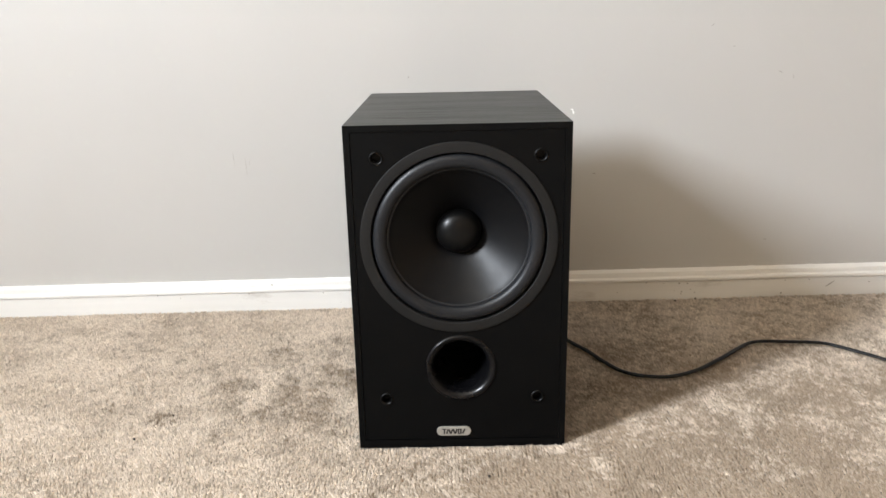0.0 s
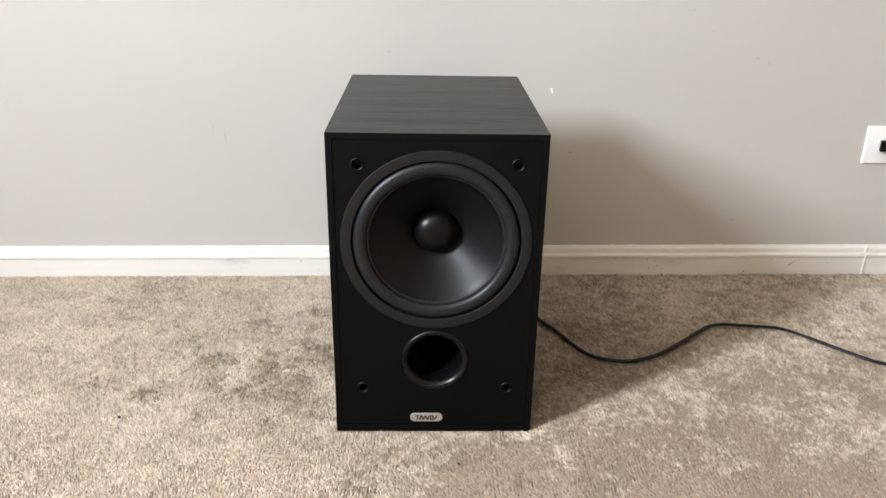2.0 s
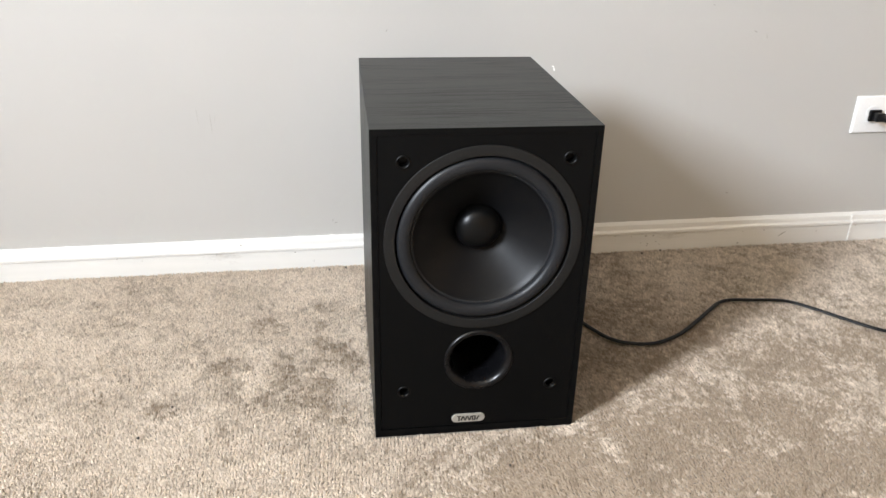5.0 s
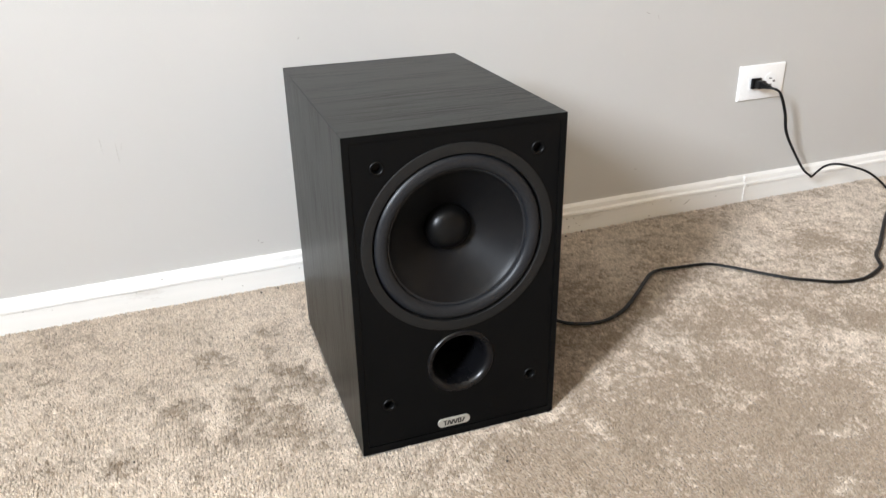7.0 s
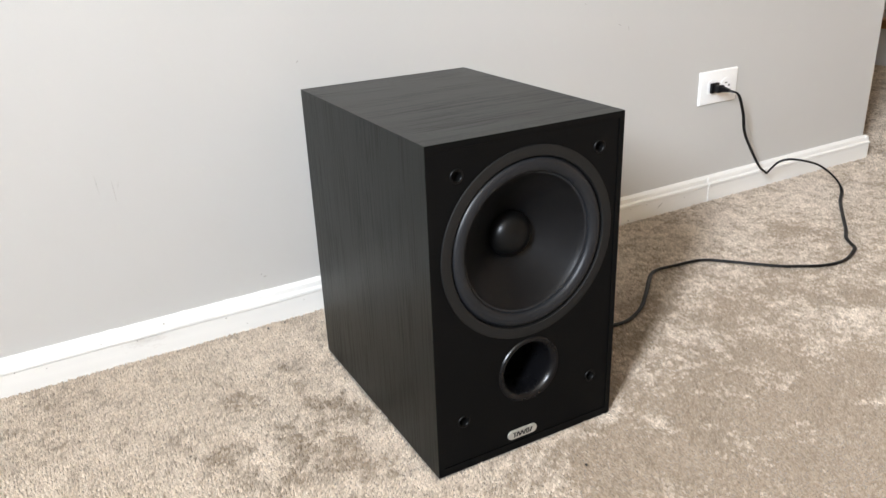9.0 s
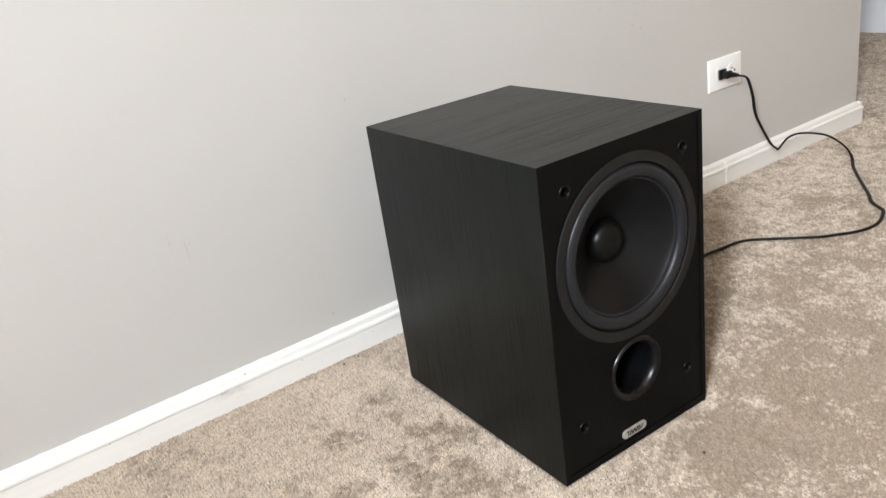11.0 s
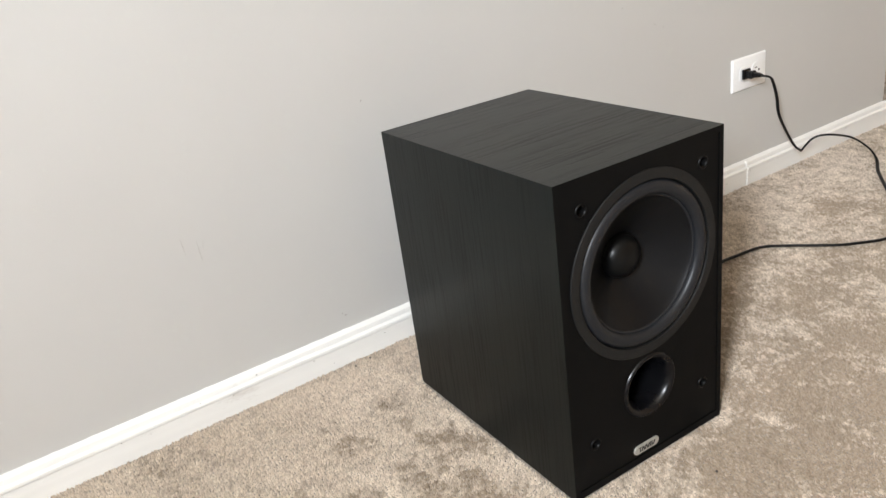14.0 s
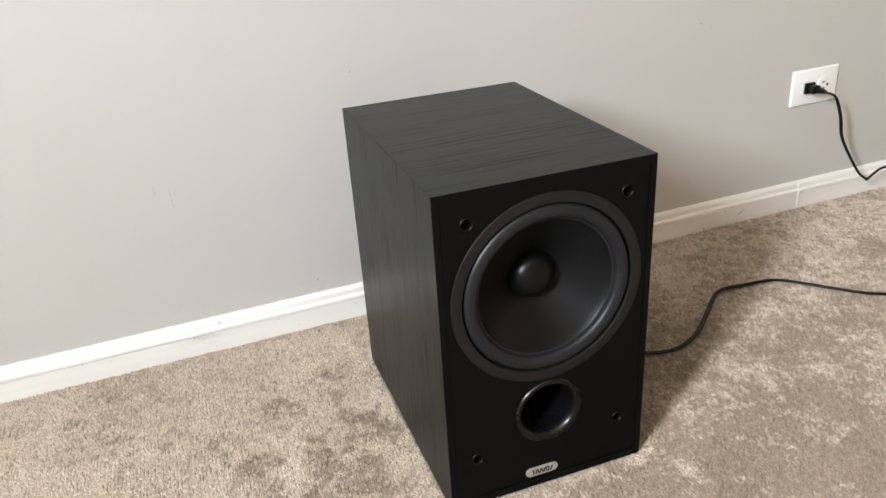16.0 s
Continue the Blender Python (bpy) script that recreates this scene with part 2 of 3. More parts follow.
def wall_with_opening(name, u0, u1, a0, a1, z0, z1, along_x, at, thick):
    """Four blocks round an opening."""
    bm = bmesh.new()
    for lo_u, hi_u, lo_z, hi_z in ((u0, a0, -0.15, TOP + 0.1), (a1, u1, -0.15, TOP + 0.1), (a0, a1, -0.15, z0), (a0, a1, z1, TOP + 0.1)):
        if along_x:
            box(bm, (lo_u, at - thick, lo_z), (hi_u, at, hi_z))
        else:
            box(bm, (at - thick, lo_u, lo_z), (at, hi_u, hi_z))
    return structure(name, bm, WALL, "light grey painted wall with a window")


wall_with_opening("wall_west", SOUTH - 0.1, NORTH, WIN_Y - WIN_W / 2, WIN_Y + WIN_W / 2, WIN_Z - WIN_H / 2, WIN_Z + WIN_H / 2, False, WEST, 0.12)
# Unseen wall, coloured as a reflector for warm fill.
structure("wall_south", box(bmesh.new(), (WEST, SOUTH - 0.1, -0.15), (EAST, SOUTH, TOP + 0.1)), WARM_BOUNCE, "unseen wall, made tan to bounce warm fill")


def window(name, m, w, h):
    root = tagged(new(name), "white framed sash window letting daylight in", "window", kind="structure")
    root.matrix_world = m
    bm = bmesh.new()
    for lo, hi in (((-w / 2, -0.03, -h / 2), (-w / 2 + 0.05, 0.03, h / 2)), ((w / 2 - 0.05, -0.03, -h / 2), (w / 2, 0.03, h / 2)),
                   ((-w / 2 + 0.05, -0.03, -h / 2), (w / 2 - 0.05, 0.03, -h / 2 + 0.05)), ((-w / 2 + 0.05, -0.03, h / 2 - 0.05), (w / 2 - 0.05, 0.03, h / 2))):
        box(bm, lo, hi)
    part("window_frame", bm, TRIM, root)
    pane = part("pane", box(bmesh.new(), (-w / 2 + 0.05, -0.003, -h / 2 + 0.05), (w / 2 - 0.05, 0.003, h / 2 - 0.05)), GLASS, root)
    pane.visible_shadow = False


window("window_1", pose(WEST - 0.115, WIN_Y, WIN_Z, 0, 0, 90), WIN_W, WIN_H)

# baseboard: flat board with a moulded cap
BOARD = [(0.0, FLOOR), (-0.0125, FLOOR), (-0.0125, 0.0300), (-0.0116, 0.0309), (-0.0145, 0.0318), (-0.0150, 0.0340), (-0.0140, 0.0370),
         (-0.0112, 0.0384), (-0.0100, 0.0396), (-0.0097, 0.0440), (-0.0088, 0.0478), (-0.0060, 0.0500), (-0.0030, 0.0512), (0.0, 0.0518)]
SEAM = 0.823
base_left = structure("baseboard_1", extrude_profile(bmesh.new(), BOARD, WEST - 0.05, SEAM - 0.0006, 500, 0.0011), TRIM, "white painted baseboard, chipped and specked with dirt", ROOM, smooth=35)
base_right = structure("baseboard_2", extrude_profile(bmesh.new(), BOARD, SEAM + 0.0006, WALL_END + 0.012, 60, 0.0005), TRIM, "white painted baseboard running to the wall's end", ROOM, smooth=35)
bm = box(bmesh.new(), (SEAM - 0.0016, -0.0142, FLOOR), (SEAM + 0.0016, -0.0115, 0.0312), bevel=0.0006)
box(bm, (SEAM - 0.0014, -0.0162, 0.0314), (SEAM + 0.0014, -0.0100, 0.0380), bevel=0.0006)
box(bm, (SEAM - 0.0014, -0.0118, 0.0382), (SEAM + 0.0014, -0.0060, 0.0505), bevel=0.0006)
part("caulk", bm, CHALK, base_right, "raised white caulk joint")
end_board = structure("baseboard_3", extrude_profile(bmesh.new(), BOARD, -0.010, 0.13, 6), TRIM, "white painted baseboard on the wall's end", ROOM @ Matrix.Translation((WALL_END, 0, 0)) @ pose(0, 0, 0, 0, 0, 90), smooth=35)

# uneven caulk along the top of the board
bm = bmesh.new()
rows = []
for k in range(1200):
    x = -1.2 + (WALL_END + 1.2) * k / 1199
    z = 0.0522 + 0.0016 * max(0.0, noise.noise((x * 55, 3, 1)) + 0.6 * noise.noise((x * 190, 8, 2)))
    rows.append([bm.verts.new((x, y, h)) for y, h in ((-0.0040, 0.0505), (-0.0016, 0.0520), (-0.0004, z), (0.0004, z))])
for p, q in zip(rows, rows[1:]):
    for k in range(3):
        bm.faces.new((p[k], p[k + 1], q[k + 1], q[k]))
part("caulk_bead", bm, TRIM, base_left, "uneven white caulk bead")

# stair beyond the wall's end
stair = tagged(new("staircase"), "white risers with oak nosings and grey treads", "staircase", kind="structure")
for k in range(4):
    x, z = 2.52 + 0.26 * k, FLOOR + 0.178 * k
    if x < EAST - 0.1:
        part("riser", box(bmesh.new(), (x, -0.6, z), (EAST, 2.4, z + 0.143)), STEP_WHITE, stair)
        part("nosing", box(bmesh.new(), (x - 0.025, -0.6, z + 0.143), (x + 0.05, 2.4, z + 0.178), bevel=0.008), OAK, stair, "oak nosing", 40)
        part("tread", box(bmesh.new(), (x + 0.05, -0.6, z + 0.143), (EAST, 2.4, z + 0.178)), BACKING, stair)


# ---- subwoofer ----
W2, DEEP, HIGH, SILL = 0.1275, 0.3560, 0.3955, FLOOR
LIP = 0.0075
sub = tagged(new("subwoofer"), "black ash subwoofer cabinet standing on beige carpet", "subwoofer")
sub.matrix_world = pose(-0.002, 0.0005, SILL + 0.0015, 0.3, 0.45, 0.9)   # it leans a little on the soft carpet
DOWN = Matrix.Translation((0, 0, -SILL))


def sub_part(name, bm, mat, parent=None, label="", smooth=None):
    bmesh.ops.transform(bm, verts=bm.verts, matrix=DOWN)
    return part(name, bm, mat, parent or sub, label, smooth)


def cabinet():
    bm = bmesh.new()
    outer = [(-W2, SILL), (W2, SILL), (W2, HIGH), (-W2, HIGH)]
    inner = [(-W2 + LIP, 0.004), (W2 - LIP, 0.004), (W2 - LIP, HIGH - LIP), (-W2 + LIP, HIGH - LIP)]
    back = [bm.verts.new((x, DEEP, z)) for x, z in outer]
    front = [bm.verts.new((x, 0, z)) for x, z in outer]
    lip = [bm.verts.new((x, 0, z)) for x, z in inner]
    deep = [bm.verts.new((x, 0.012, z)) for x, z in inner]
    bm.faces.new(back)
    for k in range(4):
        j = (k + 1) % 4
        bm.faces.new((front[k], front[j], back[j], back[k])).material_index = 0 if k in (0, 2) else 1
        bm.faces.new((front[k], front[j], lip[j], lip[k])).material_index = 2
        bm.faces.new((lip[k], lip[j], deep[j], deep[k])).material_index = 2
    edges = [e for e in bm.edges if all(v in front or v in back for v in e.verts)]
    bmesh.ops.bevel(bm, geom=edges, offset=0.0003, segments=1, affect="EDGES", profile=0.5)
    return sub_part("cabinet", bm, [ASH_ACROSS, ASH_UPRIGHT, BAFFLE], label="black ash veneered cabinet")


def circle_edges(bm, cx, cz, r, y, n):
    vs = [bm.verts.new((cx + r * math.cos(2 * math.pi * k / n), y, cz + r * math.sin(2 * math.pi * k / n))) for k in range(n)]
    return [bm.edges.new((vs[k], vs[(k + 1) % n])) for k in range(n)]


DRIVER_Z, PORT_Z = 0.262, 0.101
SOCKETS = [(-0.0915, 0.3585), (0.0930, 0.3590), (-0.0915, 0.0605), (0.0930, 0.0610)]


def baffle():
    bm = bmesh.new()
    x, z0, z1, y = W2 - LIP - 0.0004, 0.0044, HIGH - LIP - 0.0004, 0.0010
    vs = [bm.verts.new(p) for p in ((-x, y, z0), (x, y, z0), (x, y, z1), (-x, y, z1))]
    rim = [bm.edges.new((vs[k], vs[(k + 1) % 4])) for k in range(4)]
    holes = circle_edges(bm, 0, DRIVER_Z, 0.1085, y, 72) + circle_edges(bm, 0, PORT_Z, 0.0405, y, 48)
    for cx, cz in SOCKETS:
        holes += circle_edges(bm, cx, cz, 0.0068, y, 20)
    bmesh.ops.triangle_fill(bm, use_beauty=True, use_dissolve=False, edges=rim + holes)
    made = bmesh.ops.extrude_face_region(bm, geom=list(bm.faces))["geom"]
    bmesh.ops.translate(bm, verts=[g for g in made if isinstance(g, bmesh.types.BMVert)], vec=(0, 0.009, 0))
    return sub_part("baffle", bm, BAFFLE, label="matt black front baffle")


def arc(cr, cy, r, a0, a1, n, squash=1.0):
    return [(cr + r * math.cos(radians(a0 + (a1 - a0) * k / n)), cy - squash * r * math.sin(radians(a0 + (a1 - a0) * k / n))) for k in range(n + 1)]


cabinet()
baffle()
driver = sub_part("driver", revolve([(0.1085, 0.011), (0.099, 0.011), (0.030, 0.062), (0.030, 0.085), (0.0, 0.085)], 0, DRIVER_Z, 48), SOCKET, label="black woofer with a rubber surround")
sub_part("trim_ring", revolve([(0.1016, 0.010), (0.1016, -0.0002)] + arc(0.1024, -0.0002, 0.0008, 180, 90, 4) + arc(0.1132, -0.0002, 0.0008, 90, 0, 4) + [(0.1140, 0.0010)], 0, DRIVER_Z, 128), RING, driver, "dark grey trim ring", 35)
sub_part("surround", revolve([(0.1010, 0.008), (0.1004, 0.0035)] + arc(0.0915, 0.0048, 0.0085, 0, 180, 18, 0.85) + [(0.0815, 0.0048), (0.0795, 0.0075)], 0, DRIVER_Z, 128), RUBBER, driver, "grey-black rubber surround", 60)
cone = [(0.0835, 0.0060), (0.0812, 0.0066), (0.0806, 0.0060), (0.0798, 0.0070)] + [(0.0798 - 0.0530 * k / 12, 0.0070 + 0.0380 * (k / 12) ** 0.94) for k in range(1, 13)]
sub_part("cone", revolve(cone, 0, DRIVER_Z, 128), CONE, driver, "glossy black cone", 60)
dome = [(0.0290, 0.0450), (0.0287, 0.0428), (0.0278, 0.0418)] + [(0.0272 * math.cos(radians(a)), 0.0420 - 0.0185 * math.sin(radians(a))) for a in range(4, 91, 6)]
dome[-1] = (0.0, dome[-1][1])
sub_part("dust_cap", revolve(dome, 0, DRIVER_Z, 96), CAP, driver, "domed black dust cap", 60)

port = sub_part("bass_port", revolve([(0.0428, 0.0010)] + [(0.0428 - 0.0022 * k / 4, 0.0010 - 0.0022 * math.sin(math.pi / 2 * k / 4)) for k in range(1, 5)] + [(0.0405 - 0.0085 * math.sin(radians(a)), -0.0012 + 0.014 * (1 - math.cos(radians(a)))) for a in range(10, 91, 10)] + [(0.0318, 0.03), (0.0318, 0.14)], 0, PORT_Z, 96), PORT, label="flared glossy black bass port", smooth=60)
sub_part("tube_end", revolve([(0.0318, 0.139), (0.0, 0.139)], 0, PORT_Z, 48), SOCKET, port)

for cx, cz in SOCKETS:
    sub_part("grille_socket", revolve([(0.0082, 0.0012), (0.0080, 0.0002), (0.0070, -0.0004), (0.0060, 0.0000), (0.0052, 0.0014), (0.0050, 0.009), (0.0, 0.009)], cx, cz, 28), SOCKET, label="black grille socket", smooth=50)


def pill(cx, cz, half, r, n=12):
    return [(cx + half - r + r * math.cos(a), cz + r * math.sin(a)) for a in (math.pi * (k / n - 0.5) for k in range(n + 1))] + [(cx - half + r + r * math.cos(a), cz + r * math.sin(a)) for a in (math.pi * (k / n + 0.5) for k in range(n + 1))]


def slab(outline, y_back, y_front, bevel=0.0):
    bm = bmesh.new()
    f = bm.faces.new([bm.verts.new((x, y_back, z)) for x, z in outline])
    g = bmesh.ops.extrude_face_region(bm, geom=[f])["geom"]
    bmesh.ops.translate(bm, verts=[v for v in g if isinstance(v, bmesh.types.BMVert)], vec=(0, y_front - y_back, 0))
    if bevel:
        bmesh.ops.bevel(bm, geom=[e for e in bm.edges if all(abs(v.co.y - y_front) < 1e-6 for v in e.verts)], offset=bevel, segments=2, affect="EDGES")
    return bm


BADGE_X, BADGE_Z = -0.010, 0.0155
badge = sub_part("badge", slab(pill(BADGE_X, BADGE_Z, 0.0212, 0.0062), 0.0012, -0.0010, 0.0005), SILVER, label="silver oval badge", smooth=40)
bm = bmesh.new()
for k, (x, tilt) in enumerate([(-0.0118, 0), (-0.0080, 18), (-0.0052, -18), (-0.0026, 18), (0.0002, -18), (0.0028, 18), (0.0056, 0), (0.0086, 0), (0.0122, 24)]):
    box(bm, (-0.00085, -0.0014, -0.0033), (0.00085, -0.0008, 0.0033), pose(BADGE_X + x, 0, BADGE_Z, 0, tilt, 0))
for x, w, z in ((-0.0118, 0.0026, 0.0030), (0.0071, 0.0021, -0.0030), (0.0071, 0.0021, 0.0030)):
    box(bm, (x + BADGE_X - w, -0.00125, BADGE_Z + z - 0.0005), (x + BADGE_X + w, -0.0008, BADGE_Z + z + 0.0005))
sub_part("logo_mark", bm, INK, badge, "dark strokes of a maker's mark")


# ---- wall outlet ----
OX, OZ = 0.835, 0.249
outlet = tagged(new("wall_outlet"), "white duplex outlet plate set sideways on the wall", "outlet")
outlet.matrix_world = ROOM @ Matrix.Translation((OX, 0, OZ))


def plate():
    bm = bmesh.new()
    rings = []
    for w, h, y in ((0.0552, 0.0351, 0.0), (0.0552, 0.0351, -0.0022), (0.0535, 0.0334, -0.0045), (0.0515, 0.0314, -0.0052)):
        rings.append([bm.verts.new((sx * w, y, sz * h)) for sx, sz in ((-1, -1), (1, -1), (1, 1), (-1, 1))])
    for a, b in zip(rings, rings[1:]):
        for k in range(4):
            bm.faces.new((a[k], a[(k + 1) % 4], b[(k + 1) % 4], b[k]))
    bm.faces.new(rings[-1])
    bmesh.ops.bevel(bm, geom=list(bm.edges), offset=0.0006, segments=2, affect="EDGES")
    return bm


part("plate", plate(), PLATE, outlet, smooth=30)
for sx in (-1, 1):
    cx = sx * 0.0195
    face = [(cx + max(-0.0138, min(0.0138, 0.0172 * math.cos(a))), 0.0172 * math.sin(a)) for a in (2 * math.pi * k / 40 for k in range(40))]
    rec = part("receptacle", slab(face, -0.004, -0.0066, 0.0006), PLATE, outlet, smooth=40)
    # Thin dark slabs paint the shade inside the slots and ground hole.
    bm = bmesh.new()
    for z, tall in ((0.0062, 0.0036), (-0.0062, 0.0044)):
        box(bm, (cx - tall - 0.001, -0.0070, z - 0.0011), (cx + tall - 0.001, -0.0060, z + 0.0011))
    part("slot", bm, SLOT, rec)
    part("ground_hole", slab(pill(cx + 0.0085, 0, 0.0028, 0.0024, 6), -0.0060, -0.0070), SLOT, rec)
part("screw", revolve([(0.0034, -0.004), (0.0034, -0.0062), (0.0026, -0.0070), (0.0, -0.0072)], 0, 0, 20), STEEL, outlet, "steel screw", 40)


# ---- power cord ----
cord_thing = tagged(new("power_cord"), "black flat power cord snaking over carpet to the outlet", "power cord")
PLUG = (0.8155, 0.5215, 0.2495)
floor_run = [(0.052, 0.362, 0.050), (0.078, 0.388, 0.018), (0.118, 0.378, 0.003), (0.150, 0.345, 0.002), (0.175, 0.299, 0.002), (0.194, 0.268, 0.002), (0.214, 0.225, 0.002), (0.236, 0.190, 0.002), (0.266, 0.174, 0.002), (0.302, 0.172, 0.002), (0.345, 0.192, 0.002),
             (0.390, 0.229, 0.002), (0.428, 0.264, 0.002), (0.452, 0.284, 0.002), (0.476, 0.291, 0.002), (0.508, 0.288, 0.002), (0.564, 0.280, 0.002), (0.596, 0.254, 0.002), (0.630, 0.216, 0.002), (0.660, 0.184, 0.002), (0.682, 0.168, 0.002), (0.721, 0.145, 0.002),
             (0.756, 0.137, 0.002), (0.789, 0.141, 0.002), (0.833, 0.160, 0.003), (0.848, 0.179, 0.003), (0.866, 0.202, 0.003), (0.904, 0.231, 0.003), (0.940, 0.262, 0.003), (1.000, 0.313, 0.003), (1.036, 0.342, 0.004)]
rise = [(1.076, 0.370, 0.012), (1.067, 0.383, 0.037), (1.042, 0.405, 0.064), (1.020, 0.428, 0.074), (0.996, 0.451, 0.077), (0.981, 0.466, 0.070), (0.973, 0.475, 0.057), (0.967, 0.483, 0.043)]
hang = [(0.959, 0.481, 0.047), (0.937, 0.483, 0.066), (0.891, 0.479, 0.126), (0.871, 0.476, 0.159), (0.859, 0.472, 0.194), (0.840, 0.468, 0.231), (0.828, 0.468, 0.245), (0.817, 0.481, 0.249)]
cord = part("cord", sweep(spline(floor_run + rise + hang, 8), 0.0036, 0.0023), CORD, cord_thing, smooth=60)
bm = box(bmesh.new(), (-0.0115, -0.0065, -0.0105), (0.0115, -0.0008, 0.0105), bevel=0.0014, segments=3)
box(bm, (-0.0070, -0.0150, -0.0066), (0.0070, -0.0060, 0.0066), bevel=0.0016, segments=3)
box(bm, (-0.0088, -0.0225, -0.0076), (0.0088, -0.0140, 0.0076), bevel=0.0018, segments=3)
for k in range(5):
    s = 0.0068 - 0.0006 * k
    box(bm, (-s, -0.0250 - 0.0036 * k, -s * 0.8), (s, -0.0228 - 0.0036 * k, s * 0.8), bevel=0.0006)
box(bm, (-0.0040, -0.0420, -0.0033), (0.0040, -0.0200, 0.0033), bevel=0.001)
plug = part("plug", bm, CORD, cord_thing, "moulded black two-pin plug with ribbed neck", 40)
plug.matrix_basis = Matrix.Translation(PLUG) @ pose(0, -0.0075 + 0.006, 0, 0, 0, 3)


# ---- marks on the wall and baseboard ----
def blot(name, parent, x, z, w, h, tilt, mat, y=-0.0003, label=""):
    """A small ragged flake lying on a face."""
    bm = bmesh.new()
    n = 9
    vs = [bm.verts.new((w * math.cos(2 * math.pi * k / n) * random.uniform(0.6, 1.1), 0, h * math.sin(2 * math.pi * k / n) * random.uniform(0.6, 1.1))) for k in range(n)]
    tip = bm.verts.new((0, -0.0004, 0))
    for k in range(n):
        bm.faces.new((vs[k], vs[(k + 1) % n], tip))
    bmesh.ops.transform(bm, verts=bm.verts, matrix=pose(x, y, z, 0, tilt, 0))
    return part(name, bm, mat, parent, label)


blot("paint_chip", wall_north, 0.201, 0.3445, 0.0016, 0.0048, -14, CHALK, label="loose white plaster chip")
blot("paint_chip", wall_north, 0.199, 0.349, 0.0030, 0.0012, 10, CHALK)
for x, z, w, h, tilt in ((-0.400, 0.278, 0.0006, 0.017, -4), (-0.379, 0.262, 0.0008, 0.022, -2), (-0.372, 0.272, 0.0004, 0.007, 14)):
    blot("scratch", wall_north, x, z, w, h, tilt, SCRATCH, label="fine scratch in the paint")
for x, z, w, h, tilt in ((0.240, 0.234, 0.0042, 0.0011, 10), (0.557, 0.103, 0.0034, 0.0010, 8), (-0.182, 0.076, 0.0036, 0.0014, -10), (-0.187, 0.081, 0.0010, 0.0024, 0), (-0.084, 0.412, 0.0010, 0.0030, 35), (0.557, 0.403, 0.0050, 0.0009, 28), (0.474, 0.448, 0.0022, 0.0008, 10), (0.435, 0.484, 0.0040, 0.0007, -40), (0.580, 0.394, 0.0007, 0.0050, -12)):
    blot("scuff", wall_north, x, z, w, h, tilt, SCUFF, label="grey scuff on the paint")
for x, z, s in ((-0.563, 0.031, 0.0013), (-0.522, 0.024, 0.0011), (-0.444, 0.040, 0.0012), (-0.394, 0.030, 0.0013), (-0.257, 0.027, 0.0016), (-0.225, 0.008, 0.0011), (-0.125, 0.023, 0.0013), (0.416, 0.026, 0.0018), (0.422, 0.014, 0.0016), (0.406, 0.010, 0.0021), (0.430, 0.008, 0.0013), (0.751, 0.020, 0.0015), (0.340, 0.029, 0.0016), (0.372, 0.027, 0.0012), (0.401, 0.0265, 0.0020), (0.392, 0.012, 0.0012), (0.405, 0.006, 0.0016), (0.596, 0.027, 0.0014), (0.640, 0.0275, 0.0016), (0.590, 0.002, 0.0022), (0.832, 0.0285, 0.0016), (0.287, 0.012, 0.0013)):
    blot("speck", base_left, x, z, s * 0.9, s * 0.6, random.uniform(-40, 40), GRIME, -0.0137 if z < 0.030 else -0.0158)
blot("paint_chip", base_left, -0.351, 0.0445, 0.0020, 0.0016, 20, SCUFF, -0.0112)
blot("smear", base_left, 0.678, 0.017, 0.012, 0.0011, -35, SCUFF, -0.0137)

for x, y, s in ((-0.424, 0.020, 0.0022), (-0.395, 0.081, 0.0018), (0.029, -0.074, 0.0022), (0.389, 0.484, 0.0026), (0.429, 0.494, 0.0022), (-0.197, 0.468, 0.0022), (-0.167, 0.474, 0.0020)):
    bm = bmesh.new()
    bmesh.ops.create_icosphere(bm, subdivisions=1, radius=s)
    for v in bm.verts:
        v.co *= random.uniform(0.6, 1.2)
    crumb = part("crumb", bm, SPECK)
    crumb.location = (x, y, 0.0005)
    tagged(crumb, "tiny dark crumb caught in the carpet pile", "crumb", "crumbs on the carpet")


# ---- carpet pile ----
def value_noise(x, y, cell, seed):
    """Smooth noise in 0..1 on a square lattice."""
    grid = np.random.default_rng(seed).random((128, 128))
    u, v = x / cell + 40, y / cell + 40
    i, j = np.floor(u).astype(int), np.floor(v).astype(int)
    a, b = u - i, v - j
    a, b = a * a * (3 - 2 * a), b * b * (3 - 2 * b)
    g = lambda p, q: grid[p % 128, q % 128]
    return (g(i, j) * (1 - a) + g(i + 1, j) * a) * (1 - b) + (g(i, j + 1) * (1 - a) + g(i + 1, j + 1) * a) * b


DARK = [(-0.286, 0.284, 0.024), (-0.299, 0.351, 0.015), (-0.209, 0.340, 0.014), (-0.208, 0.278, 0.016), (-0.207, 0.222, 0.018), (-0.209, 0.171, 0.018), (-0.207, 0.116, 0.020), (-0.206, 0.072, 0.020), (-0.255, 0.188, 0.026),
        (-0.249, 0.138, 0.022), (-0.271, 0.097, 0.022), (-0.334, 0.177, 0.022), (-0.238, 0.078, 0.016), (-0.168, 0.170, 0.020), (-0.172, 0.216, 0.018), (-0.326, 0.105, 0.018), (-0.178, 0.050, 0.018)]
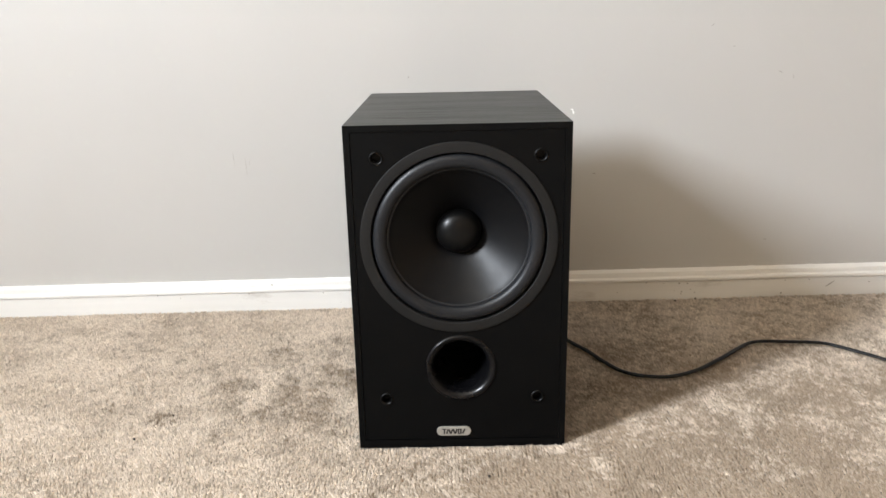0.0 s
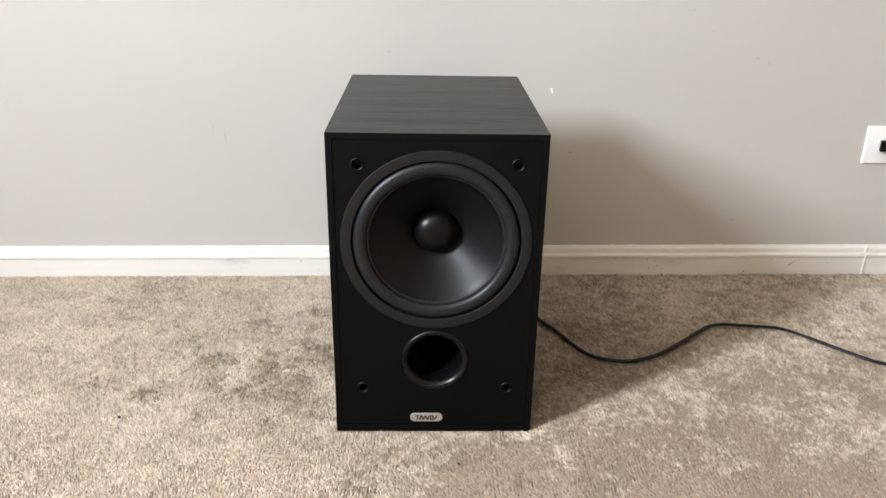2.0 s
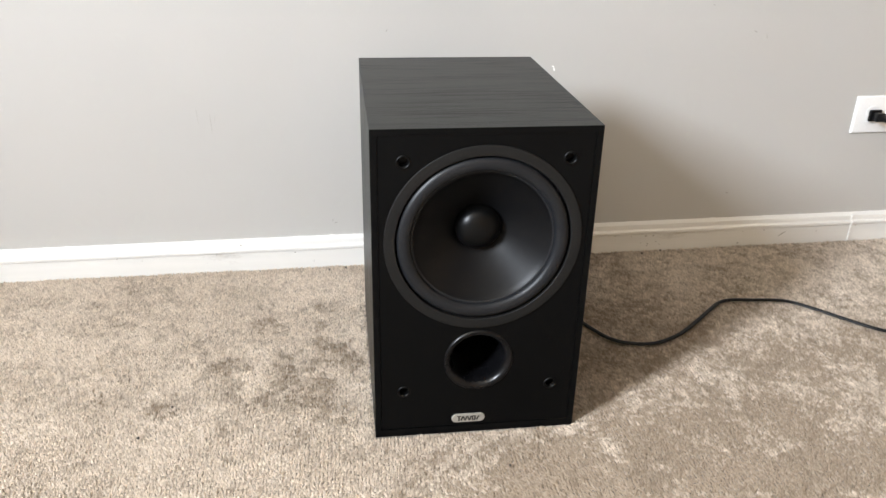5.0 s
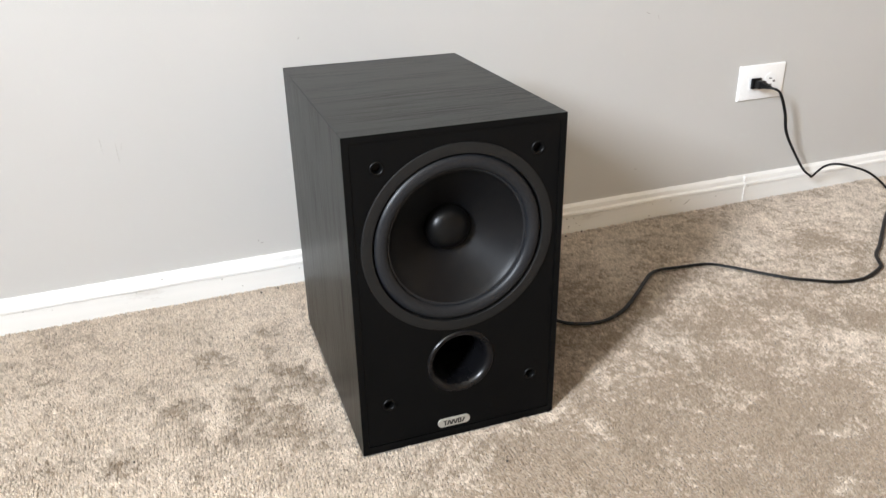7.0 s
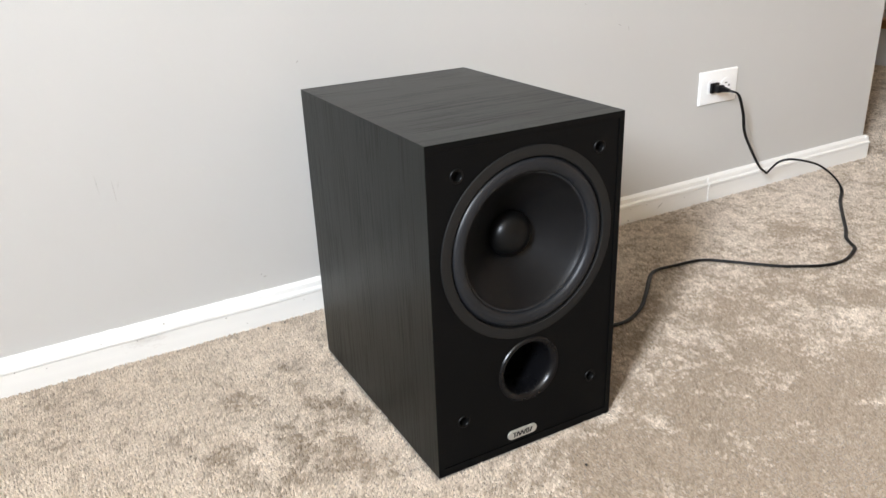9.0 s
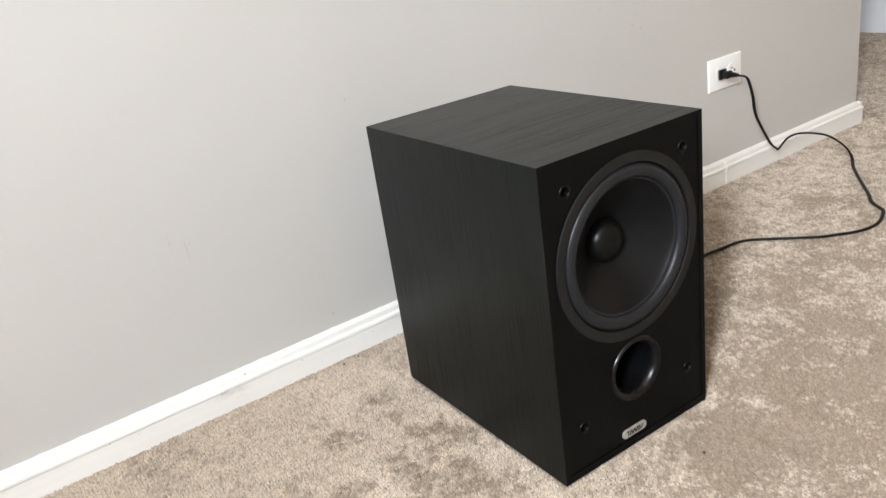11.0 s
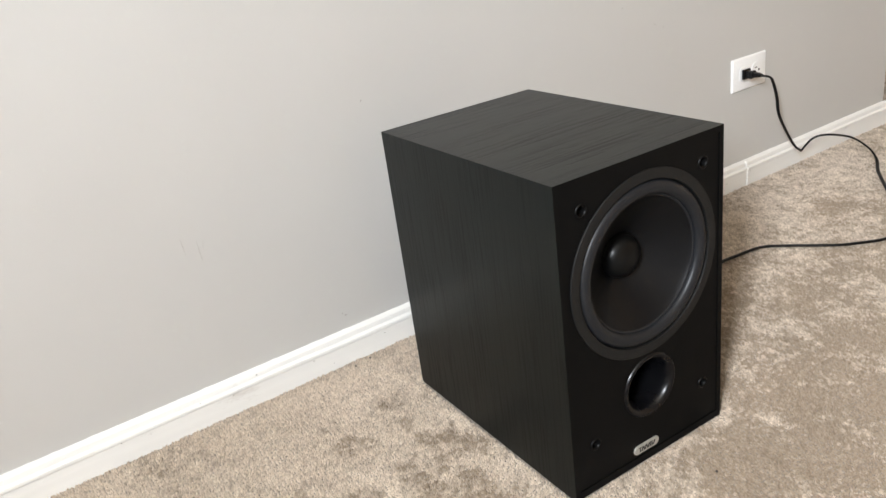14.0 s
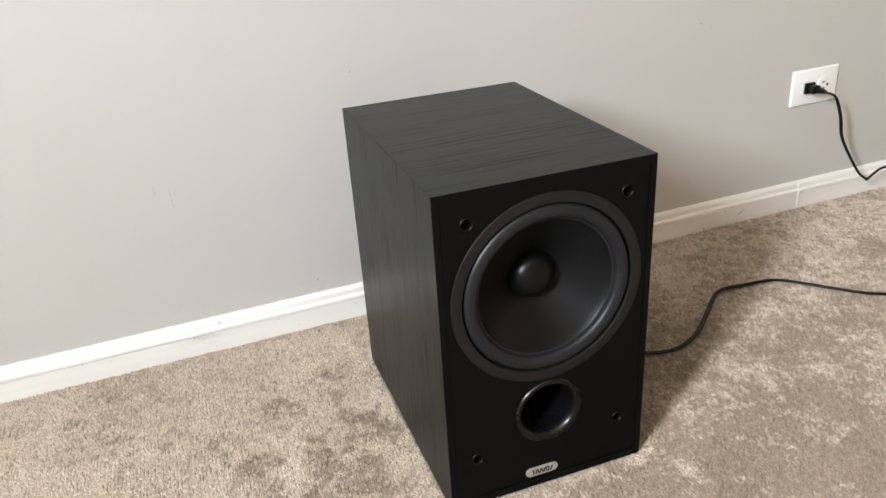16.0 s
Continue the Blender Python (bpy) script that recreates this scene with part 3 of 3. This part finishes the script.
FAINT = [(-0.398, 0.089, 0.024), (-0.422, 0.078, 0.022), (-0.238, 0.009, 0.026), (-0.381, 0.233, 0.022), (-0.349, 0.152, 0.022), (-0.522, 0.444, 0.034), (-0.559, 0.335, 0.050), (-0.304, 0.051, 0.024), (-0.486, 0.101, 0.028)]
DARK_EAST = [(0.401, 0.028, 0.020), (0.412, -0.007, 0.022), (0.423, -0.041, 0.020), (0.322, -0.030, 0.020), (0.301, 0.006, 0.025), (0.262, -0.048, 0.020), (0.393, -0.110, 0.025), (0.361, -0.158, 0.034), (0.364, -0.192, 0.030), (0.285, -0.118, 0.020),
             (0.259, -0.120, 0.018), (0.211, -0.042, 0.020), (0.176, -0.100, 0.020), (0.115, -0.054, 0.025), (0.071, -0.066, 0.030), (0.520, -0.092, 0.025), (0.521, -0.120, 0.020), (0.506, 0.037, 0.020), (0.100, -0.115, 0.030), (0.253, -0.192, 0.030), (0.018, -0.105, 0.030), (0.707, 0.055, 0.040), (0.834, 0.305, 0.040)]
PALE = [(-0.247, 0.310, 0.016), (-0.149, 0.247, 0.014), (-0.162, 0.119, 0.018), (-0.227, 0.178, 0.010), (-0.284, 0.179, 0.012), (-0.295, 0.106, 0.010), (-0.277, 0.026, 0.022), (-0.157, 0.013, 0.014), (0.223, 0.007, 0.018), (0.223, 0.038, 0.014), (0.363, -0.060, 0.026), (0.375, -0.084, 0.018),
        (0.169, -0.057, 0.016), (0.159, -0.099, 0.014), (0.223, -0.089, 0.014), (0.380, 0.052, 0.020), (0.478, -0.032, 0.024), (0.594, -0.014, 0.034), (0.395, -0.159, 0.012), (0.426, -0.171, 0.018), (0.201, -0.158, 0.024), (0.366, -0.234, 0.024), (0.309, -0.161, 0.016), (0.123, -0.015, 0.010), (0.302, -0.082, 0.014)]


def nap_shade_field(x, y):
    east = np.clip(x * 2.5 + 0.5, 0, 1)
    # Light's fall-off is in this tone: paler west, darker east and before the cabinet.
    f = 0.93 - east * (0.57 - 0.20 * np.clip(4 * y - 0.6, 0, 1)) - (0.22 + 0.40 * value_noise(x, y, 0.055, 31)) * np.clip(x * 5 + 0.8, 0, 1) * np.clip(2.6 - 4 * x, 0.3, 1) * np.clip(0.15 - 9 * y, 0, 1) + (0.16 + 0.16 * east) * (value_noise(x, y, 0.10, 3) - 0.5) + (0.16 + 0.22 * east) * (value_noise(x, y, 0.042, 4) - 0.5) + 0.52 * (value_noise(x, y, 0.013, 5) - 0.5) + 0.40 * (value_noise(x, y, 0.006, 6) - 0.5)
    u = x + 0.022 * (value_noise(x, y, 0.022, 21) - 0.5) + 0.016 * (value_noise(x, y, 0.008, 22) - 0.5)
    v = y + 0.022 * (value_noise(x, y, 0.022, 23) - 0.5) + 0.016 * (value_noise(x, y, 0.008, 24) - 0.5)
    for spots, sign in ((DARK, -0.54), (FAINT, -0.28), (DARK_EAST, -0.28), (PALE, 0.22)):
        for cx, cy, r in spots:
            f = f + sign * np.exp(-(((u - cx) ** 2 + (v - cy) ** 2) / (1.4 * r * r)) ** 2.2)
    return np.clip(f, 0, 1)


def beside_box(x, y):
    """How far a point of the floor lies outside the cabinet's foot."""
    c, d = math.cos(radians(0.9)), math.sin(radians(0.9))
    u, v = c * (x + 0.002) + d * (y - 0.0005), c * (y - 0.0005) - d * (x + 0.002)
    return np.maximum.reduce([np.abs(u) - W2, -v, v - DEEP])


def pile(name, x0, x1, y0, y1, pitch, yarn, radius, tall, seed, keep):
    rng = np.random.default_rng(seed)
    gx, gy = np.meshgrid(np.arange(x0, x1, pitch), np.arange(y0, y1, pitch))
    x = gx.ravel() + rng.uniform(-0.5, 0.5, gx.size) * pitch
    y = gy.ravel() + rng.uniform(-0.5, 0.5, gx.size) * pitch
    ok = keep(x, y)
    x, y = x[ok], y[ok]
    n = len(x)
    # yarn ends: the spikes of one lattice cell bend to one tip
    ci, cj = np.floor(x / yarn).astype(int), np.floor(y / yarn).astype(int)
    jitter = np.random.default_rng(seed + 50).uniform(-0.5, 0.5, (5, 1024, 1024))
    jx, jy, jt, ja, jh = (g[ci % 1024, cj % 1024] for g in jitter)
    cx, cy = (ci + 0.5 + 0.7 * jx) * yarn, (cj + 0.5 + 0.7 * jy) * yarn
    nap_shade = np.clip(nap_shade_field(x, y) + 0.48 * jt, 0, 1)
    lean = (value_noise(x, y, 0.05, 7) - 0.5) * 2.2 * math.pi + (nap_shade_field(x, y) - 0.5) * 3.0 + 2.4 * ja
    push = tall * 0.22
    west = np.clip((x + 0.12) * 6, 0, 1)
    tx = x - 0.7 * tall * west + 0.55 * (cx - x) + push * np.cos(lean) + rng.normal(0, 0.0008, n)
    ty = y + 0.55 * (cy - y) + push * np.sin(lean) + rng.normal(0, 0.0006, n)
    h = tall * (0.88 + 0.16 * value_noise(x, y, 0.03, 9) + 0.42 * jh + 0.08 * rng.normal(0, 1, n).clip(-1.5, 1.5))
    near = beside_box(x, y)
    h = h * np.clip(0.62 + near / 0.02, 0.62, 1.0)
    spin = rng.uniform(0, 2 * math.pi, n)
    r = radius * rng.uniform(0.8, 1.25, n)
    v = np.zeros((n, 4, 3), np.float32)
    for k in range(3):
        a = spin + 2 * math.pi * k / 3
        v[:, k] = np.stack([x + r * np.cos(a), y + r * np.sin(a), np.full(n, FLOOR - 0.001)], 1)
    v[:, 3] = np.stack([tx, ty, FLOOR + h], 1)
    tri = np.array([(0, 1, 3), (1, 2, 3), (2, 0, 3)])
    faces = (tri[None] + 4 * np.arange(n)[:, None, None]).reshape(-1)
    me = bpy.data.meshes.new(name)
    me.vertices.add(4 * n)
    me.vertices.foreach_set("co", v.ravel())
    me.loops.add(len(faces))
    me.loops.foreach_set("vertex_index", faces.astype(np.int32))
    me.polygons.add(len(faces) // 3)
    me.polygons.foreach_set("loop_start", np.arange(0, len(faces), 3, dtype=np.int32))
    me.polygons.foreach_set("use_smooth", np.ones(len(faces) // 3, bool))
    me.update(calc_edges=True)
    at = me.attributes.new("nap_shade", "FLOAT", "POINT")
    at.data.foreach_set("value", np.repeat(nap_shade, 4).astype(np.float32))
    me.materials.append(PILE)
    return tagged(new(name, me), "beige cut-pile carpet tufts, brushed patches and shade in their colour", "carpet", kind="stuff")


TAN = math.tan(radians(1.3))
front_of_wall = lambda x, y: y < 0.509 - 0.0135 + TAN * x
off_box = lambda x, y: beside_box(x, y) > 0.0012
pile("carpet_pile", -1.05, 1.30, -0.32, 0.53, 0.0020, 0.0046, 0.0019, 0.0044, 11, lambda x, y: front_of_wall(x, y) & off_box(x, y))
pile("carpet_pile", 1.30, 2.52, -0.20, 1.45, 0.0046, 0.0062, 0.0040, 0.0040, 12, lambda x, y: (front_of_wall(x, y) | (x > WALL_END + 0.018 - TAN * (y - 0.5))) & (x < 2.515))
